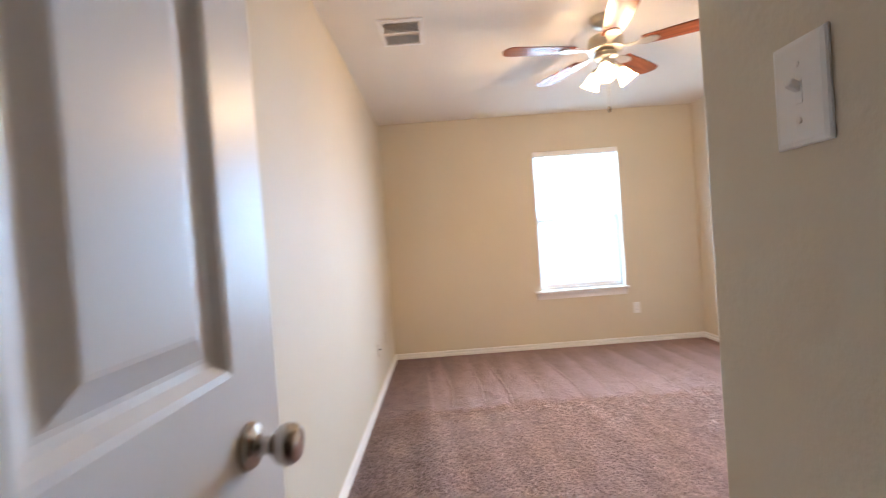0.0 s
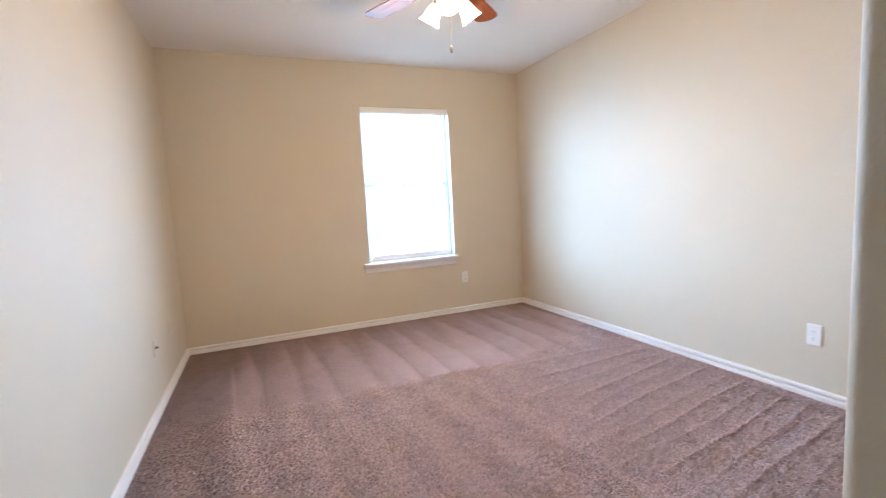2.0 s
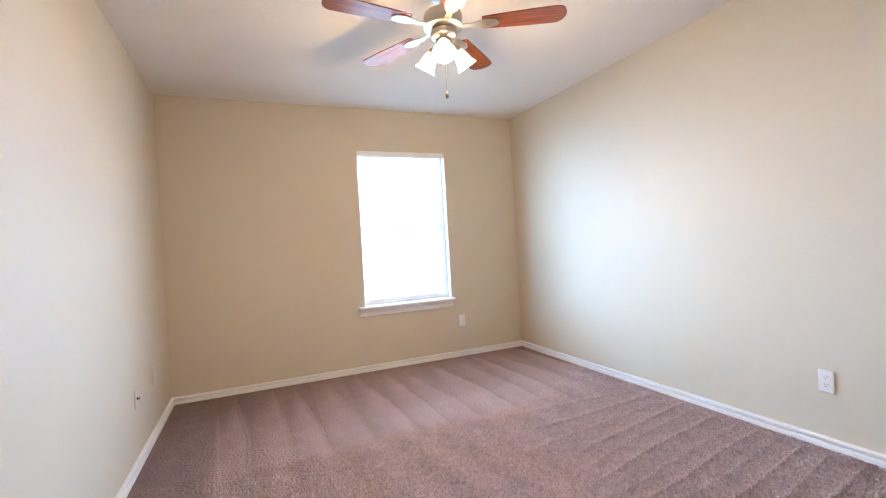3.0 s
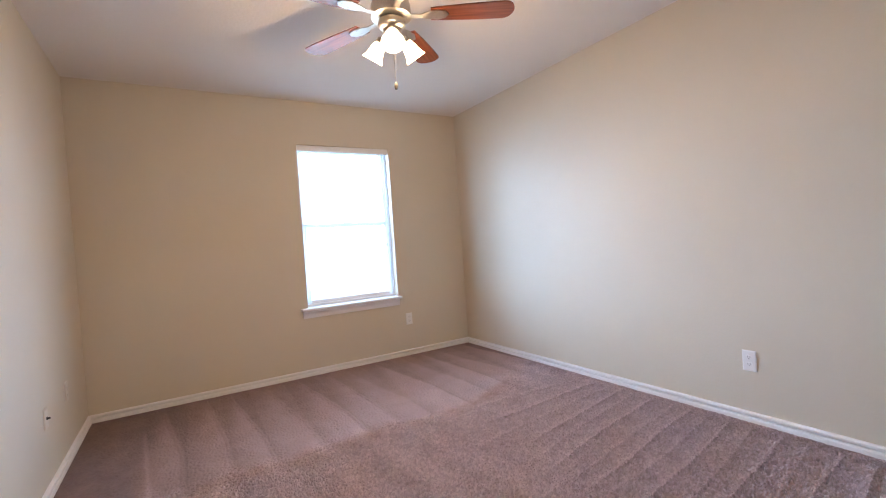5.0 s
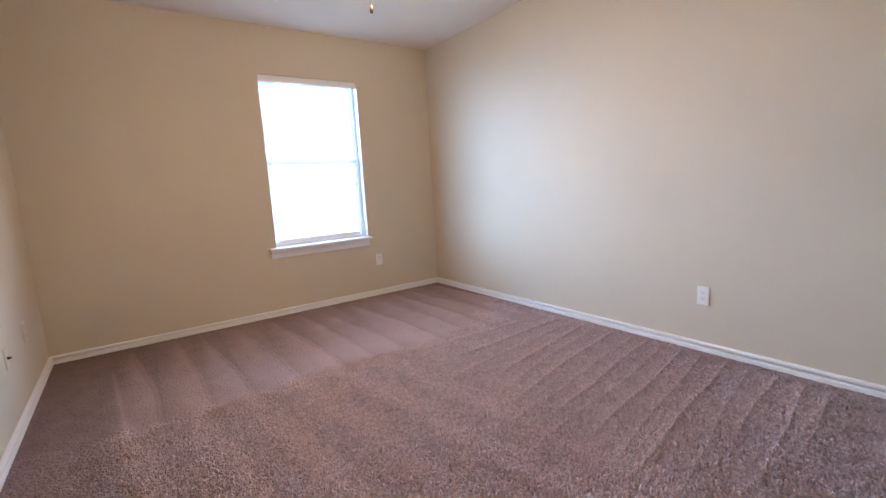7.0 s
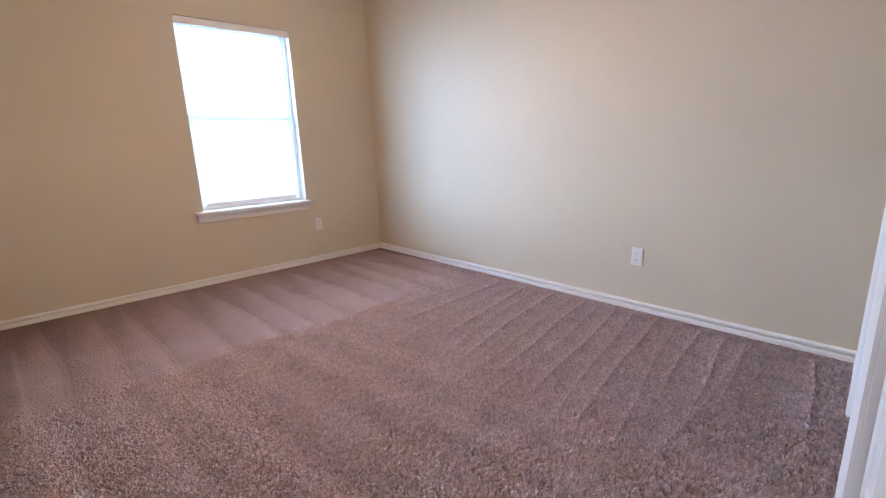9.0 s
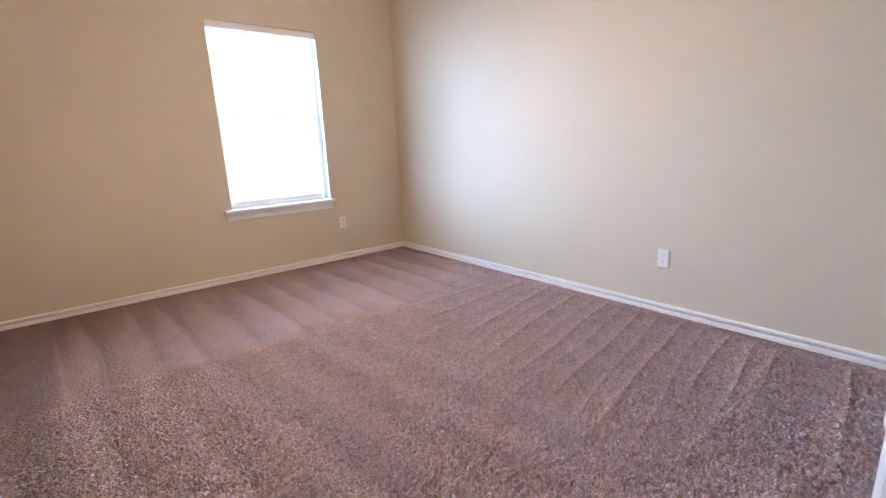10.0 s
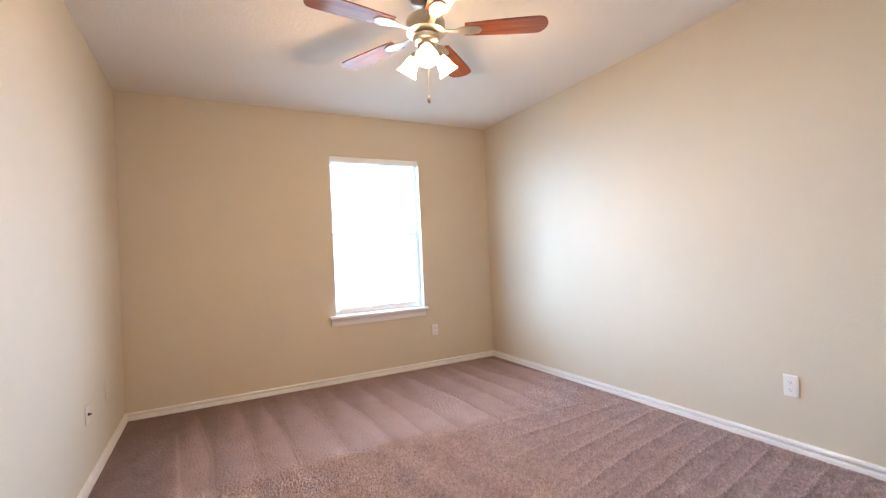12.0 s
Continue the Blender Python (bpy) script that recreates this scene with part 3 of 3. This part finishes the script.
# ---- window ----
def window():
    top = tagged(empty("window_1"), "white vinyl single-hung window, brightly lit from outside", "window", kind="structure")
    y0, y1 = FAR + 0.075, FAR + 0.145
    f = 0.022
    fr = box(WX0, y0, WZ0, WX0 + f, y1, WZ1, 0.002)
    box(WX1 - f, y0, WZ0, WX1, y1, WZ1, 0.002, fr)
    box(WX0 + f, y0, WZ1 - f, WX1 - f, y1, WZ1, 0.002, fr)
    fr = part("window_frame", fr, VINYL, top)
    part("frame_sill", box(WX0 + f, y0 - 0.006, WZ0, WX1 - f, y1, WZ0 + f, 0.003), TRIM, fr)
    for nm, ya, yb, za, zb, r in (("upper_sash", y0 + 0.036, y0 + 0.062, WMID - 0.02, WZ1 - f, 0.026), ("lower_sash", y0 + 0.004, y0 + 0.032, WZ0 + f, WMID + 0.02, 0.034)):
        xa, xb = WX0 + f + 0.001, WX1 - f - 0.001
        bm = box(xa, ya, za, xa + r, yb, zb, 0.003)
        box(xb - r, ya, za, xb, yb, zb, 0.003, bm)
        if nm == "upper_sash":
            box(xa + r, ya, za, xb - r, yb, za + r, 0.003, bm)
        box(xa + r, ya, zb - r, xb - r, yb, zb, 0.003, bm)
        sash = part(nm, bm, VINYL, top)
        pane = part("pane", box(xa + r, (ya + yb) / 2 - 0.002, za + r, xb - r, (ya + yb) / 2 + 0.002, zb - r), GLASS, sash)
        pane.visible_shadow = False
        if nm == "lower_sash":
            part("bottom_rail", box(xa + r, ya, za, xb - r, yb, za + r, 0.003), TRIM, sash)
            part("sash_lock", box((xa + xb) / 2 - 0.03, ya + 0.002, zb + 0.001, (xa + xb) / 2 + 0.03, yb - 0.004, zb + 0.014, 0.004), VINYL, sash)
            part("tilt_latch", box(xb - 0.030, ya - 0.006, 1.095, xb - 0.016, ya + 0.001, 1.120, 0.002), FAN_METAL, sash, "small metal latch")
    # stool and apron
    part("window_sill", box(WX0 - 0.066, FAR - 0.062, WZ0 - 0.024, WX1 + 0.020, FAR - 0.001, WZ0, 0.007, seg=3), TRIM, top)
    part("sill_board", box(WX0 + 0.002, FAR - 0.004, WZ0 - 0.024, WX1 - 0.002, y0 + 0.002, WZ0 - 0.0005), TRIM, top)
    ap = [(0.0, -0.092), (0.010, -0.092), (0.013, -0.086), (0.017, -0.060), (0.022, -0.040), (0.022, -0.026), (0.0, -0.026)]
    part("apron", run(ap, (WX0 - 0.048, FAR, WZ0), (WX1 + 0.006, FAR, WZ0), (0, -1, 0)), TRIM, top)


window()


def blind():
    """A blind drawn up under its head rail."""
    top = tagged(empty("window_blind"), "white window blind drawn up under its valance", "blind")
    part("valance", box(WX0 + 0.004, FAR + 0.006, WZ1 - 0.056, WX1 - 0.004, FAR + 0.016, WZ1 - 0.002, 0.003), TRIM, top)
    part("head_rail", box(WX0 + 0.008, FAR + 0.018, WZ1 - 0.040, WX1 - 0.008, FAR + 0.058, WZ1 - 0.003, 0.002), VINYL, top)


blind()


# ---- ceiling fan ----
def fan():
    top = tagged(empty("ceiling_fan", Matrix.Translation(FAN)), "brushed nickel ceiling fan with cherry blades and lit glass shades", "ceiling fan")
    part("canopy", lathe([(0.0, 2.44), (0.078, 2.44), (0.080, 2.425), (0.072, 2.40), (0.050, 2.385), (0.022, 2.378), (0.0, 2.378)]), FAN_METAL, top, smooth=True)
    part("downrod", lathe([(0.0, 2.378), (0.013, 2.378), (0.013, 2.335), (0.0, 2.335)], 16), FAN_METAL, top, smooth=True)
    body = [(0.0, 2.345), (0.045, 2.345), (0.085, 2.335), (0.118, 2.318), (0.125, 2.300), (0.125, 2.272), (0.118, 2.262), (0.118, 2.256), (0.128, 2.250), (0.128, 2.243), (0.095, 2.236), (0.0, 2.236)]
    part("motor_housing", lathe([(0.80 * r, z) for r, z in body], 40), FAN_METAL, top, smooth=True)
    cup = [(0.0, 2.236), (0.060, 2.236), (0.085, 2.228), (0.092, 2.214), (0.092, 2.200), (0.080, 2.190), (0.060, 2.184), (0.058, 2.150), (0.045, 2.142), (0.0, 2.140)]
    part("switch_housing", lathe([(0.76 * r, z) for r, z in cup], 36), FAN_METAL, top, smooth=True)
    # blades
    def blade_mesh():
        bm = bmesh.new()
        outline = []
        for i in range(13):
            a = i / 12
            outline.append((0.20 + 0.37 * a, -(0.052 + 0.020 * math.sin(a * 1.5))))
        for i in range(1, 12):
            a = -math.pi / 2 + math.pi * i / 12
            outline.append((0.57 + 0.055 * math.cos(a), 0.072 * math.sin(a)))
        for i in range(13):
            a = 1 - i / 12
            outline.append((0.20 + 0.37 * a, 0.052 + 0.020 * math.sin(a * 1.5)))
        lo = [bm.verts.new((x, y, -0.003)) for x, y in outline]
        hi = [bm.verts.new((x, y, 0.003)) for x, y in outline]
        for i in range(len(outline)):
            j = (i + 1) % len(outline)
            bm.faces.new((lo[i], lo[j], hi[j], hi[i]))
        bm.faces.new(list(reversed(lo))), bm.faces.new(hi)
        return mesh_of("blade", bm, WOOD)

    def iron_mesh():
        bm = bmesh.new()
        outline = [(0.095, -0.018), (0.15, -0.013), (0.185, -0.030), (0.235, -0.040), (0.275, -0.028), (0.29, 0.0), (0.275, 0.028), (0.235, 0.040), (0.185, 0.030), (0.15, 0.013), (0.095, 0.018)]
        lo = [bm.verts.new((x, y, -0.009)) for x, y in outline]
        hi = [bm.verts.new((x, y, -0.004)) for x, y in outline]
        for i in range(len(outline)):
            j = (i + 1) % len(outline)
            bm.faces.new((lo[i], lo[j], hi[j], hi[i]))
        bm.faces.new(list(reversed(lo))), bm.faces.new(hi)
        for x, y in ((0.225, -0.02), (0.225, 0.02), (0.265, 0.0)):
            lathe([(0.0, -0.0115), (0.004, -0.011), (0.005, -0.009), (0.0, -0.0085)], 10, bm, Matrix.Translation((x, y, 0)))
        return mesh_of("blade_iron", bm, FAN_METAL)

    bl, ir = blade_mesh(), iron_mesh()
    for k in range(5):
        b = new("blade", bl)
        b.parent = top
        b.matrix_basis = pose(0, 0, 2.252, 0, 0, -30 + 72 * k) @ pose(0, 0, 0, -4, 0, 0)
        i = new("blade_iron", ir)
        i.parent = b
    # lamp kit: three bell shades
    aim = math.degrees(math.atan2(1.0 - FAN.y, 0.6 - FAN.x))
    for k in range(3):
        turn = pose(0, 0, 2.165, 0, 0, aim + 120 * k)
        part("lamp_arm", tube([(0.036, 0, 0.0), (0.048, 0, 0.004), (0.060, 0, -0.004), (0.066, 0, -0.016)], 0.008, 10), FAN_METAL, top, m=turn, smooth=True)
        tilt = turn @ pose(0.064, 0, -0.012, 0, -36, 0)
        part("lamp_socket", lathe([(0.0, 0.004), (0.020, 0.004), (0.024, -0.004), (0.024, -0.028), (0.0, -0.028)], 20), FAN_METAL, top, m=tilt, smooth=True)
        prof = [(0.024, -0.018), (0.028, -0.028), (0.036, -0.046), (0.041, -0.068), (0.045, -0.088), (0.054, -0.106), (0.060, -0.114)]
        prof = [(0.93 * r, z) for r, z in prof]
        full = prof + [(r - 0.003, z) for r, z in reversed(prof)]
        sh = part("lamp_shade", lathe(full, 28), SHADE, top, "frosted glass bell shade, lit", m=tilt, smooth=True)
        part("bulb", lathe([(0.0, -0.030), (0.012, -0.032), (0.014, -0.045), (0.024, -0.062), (0.028, -0.078), (0.024, -0.094), (0.012, -0.104), (0.0, -0.106)], 18), BULB, sh, smooth=True)
        lamp = new("fan_light", bpy.data.lights.new("fan_light", "POINT"))
        lamp.data.energy, lamp.data.color, lamp.data.shadow_soft_size = 22.5, (1.0, 0.63, 0.285), 0.02
        lamp.matrix_world = Matrix.Translation(FAN) @ tilt @ Matrix.Translation((0, 0, -0.112))
    for x, y, z, fob in ((-0.006, -0.012, 1.915, True), (0.014, 0.012, 1.985, False)):
        ch = bmesh.new()
        zz = 2.142
        tube([(x, y, zz), (x, y, z)], 0.0019, 6, ch)
        n = int((zz - z) / 0.012)
        for i in range(n):
            lathe([(0, -0.0026), (0.0030, 0), (0, 0.0026)], 6, ch, Matrix.Translation((x, y, z + 0.012 * i)))
        c = part("pull_chain", ch, FAN_METAL, top)
        if fob:
            part("chain_fob", lathe([(0.0, 0.0), (0.004, -0.002), (0.0075, -0.012), (0.009, -0.024), (0.006, -0.036), (0.0, -0.038)], 14, m=Matrix.Translation((x, y, z))), DARK_METAL, c, "dark pull fob", smooth=True)


fan()


# ---- fittings on the walls ----
def wall_pose(where, normal):
    """Local z out of the wall, local y up."""
    return Matrix.Translation(where) @ Vector(normal).to_track_quat("Z", "Y").to_matrix().to_4x4()


def plate_mesh(w=0.070, h=0.1143):
    bm = bmesh.new()
    rings = []
    for inset, z in ((0.0, 0.0), (0.0, 0.0025), (0.0015, 0.0045), (0.006, 0.006)):
        rings.append([bm.verts.new((x, y, z)) for x, y in ((-w / 2 + inset, -h / 2 + inset), (w / 2 - inset, -h / 2 + inset), (w / 2 - inset, h / 2 - inset), (-w / 2 + inset, h / 2 - inset))])
    for a, b in zip(rings, rings[1:]):
        for i in range(4):
            bm.faces.new((a[i], a[(i + 1) % 4], b[(i + 1) % 4], b[i]))
    bm.faces.new(rings[-1])
    return bm


def screw(parent, x, y):
    part("screw", lathe([(0.0035, 0.0058), (0.0033, 0.0068), (0.0, 0.0072)], 12, m=Matrix.Translation((x, y, 0))), parent.children[0].data.materials[0], parent)


def outlet(m, label, plastic=PLATE):
    top = tagged(empty("wall_outlet", m), label, "outlet", group="outlets")
    part("cover_plate", plate_mesh(), plastic, top)
    for y in (0.0195, -0.0195):
        bm = bmesh.new()
        n = 20
        ring = []
        for i in range(n):
            a = 2 * math.pi * i / n
            ring.append((0.0172 * math.cos(a), max(-0.0118, min(0.0118, 0.0172 * math.sin(a))) + y))
        lo = [bm.verts.new((px, py, 0.0055)) for px, py in ring]
        hi = [bm.verts.new((px * 0.96, y + (py - y) * 0.96, 0.0078)) for px, py in ring]
        for i in range(n):
            bm.faces.new((lo[i], lo[(i + 1) % n], hi[(i + 1) % n], hi[i]))
        bm.faces.new(hi)
        s = part("socket", bm, plastic, top)
        for x, hh in ((-0.0063, 0.0085), (0.0063, 0.007)):
            part("slot", box(x - 0.0011, y + 0.0035 - hh / 2, 0.0070, x + 0.0011, y + 0.0035 + hh / 2, 0.0081), SLOT, s)
        part("slot", lathe([(0.0, 0.0082), (0.0024, 0.0081), (0.0024, 0.007)], 12, m=Matrix.Translation((0, y - 0.0065, 0))), SLOT, s)
    screw(top, 0, 0)
    return top


outlet(wall_pose((RIGHT - 0.001, 2.208, 0.325), (-1, 0, 0)), "white duplex outlet low on the east wall")
outlet(wall_pose((2.573, FAR - 0.001, 0.346), (0, -1, 0)), "white duplex outlet under the window's corner")
outlet(wall_pose((0.001, 4.38, 0.37), (1, 0, 0)), "almond duplex outlet near the window wall", ALMOND)


def cable_plate(m):
    top = tagged(empty("cable_outlet", m), "almond cable outlet plate with a dark jack", "outlet")
    part("cover_plate", plate_mesh(0.066, 0.1), ALMOND, top)
    part("jack", lathe([(0.008, 0.0055), (0.008, 0.010), (0.0048, 0.0105), (0.0048, 0.020), (0.002, 0.0205), (0.0, 0.0185)], 14), DARK_METAL, top, "dark threaded jack", smooth=True)
    screw(top, 0, 0.042), screw(top, 0, -0.042)


cable_plate(wall_pose((0.001, 3.896, 0.36), (1, 0, 0)))


def light_switch(m):
    top = tagged(empty("light_switch", m), "white toggle light switch on the entry wall", "light switch")
    part("cover_plate", plate_mesh(), PLATE, top)
    part("toggle_frame", box(-0.0052, -0.0122, 0.0058, 0.0052, 0.0122, 0.0068, 0.0004), PLATE, top)
    bm = box(-0.004, -0.0045, 0.004, 0.004, 0.0045, 0.019, 0.0015)
    bmesh.ops.transform(bm, matrix=pose(0, 0.002, 0, -28), verts=bm.verts)
    part("toggle", bm, PLATE, top)
    screw(top, 0, 0.030), screw(top, 0, -0.030)


light_switch(wall_pose((CORNER.x - 0.001, 0.8425, 1.318), (-1, 0, 0)))


def vent():
    top = tagged(empty("ceiling_vent", Matrix.Translation((0.42, 3.005, CEIL))), "white metal ceiling air register with two louvre banks", "vent")
    w, h, b = 0.130, 0.165, 0.028
    bm = bmesh.new()
    rings = []
    for inset, z in ((0.0, 0.0), (0.0, -0.004), (0.006, -0.009), (b - 0.004, -0.012), (b, -0.010), (b, 0.0)):
        rings.append([bm.verts.new((x, y, z)) for x, y in ((-w + inset, -h + inset), (w - inset, -h + inset), (w - inset, h - inset), (-w + inset, h - inset))])
    for r0, r1 in zip(rings, rings[1:]):
        for i in range(4):
            bm.faces.new((r0[i], r0[(i + 1) % 4], r1[(i + 1) % 4], r1[i]))
    part("frame", bm, TRIM, top)
    part("backing", box(-w + b, -h + b, -0.0015, w - b, h - b, -0.0005), DUCT, top)
    part("divider", box(-w + b, -0.012, -0.011, w - b, 0.012, -0.002), TRIM, top)
    sl = box(-w + b, -0.0075, -0.0006, w - b, 0.0075, 0.0006)
    me = mesh_of("slat", sl, TRIM)
    for bank in (-1, 1):
        for i in range(8):
            y = bank * (0.021 + i * 0.0155)
            s = new("slat", me)
            s.parent = top
            s.matrix_basis = pose(0, y, -0.0065, 34)


vent()
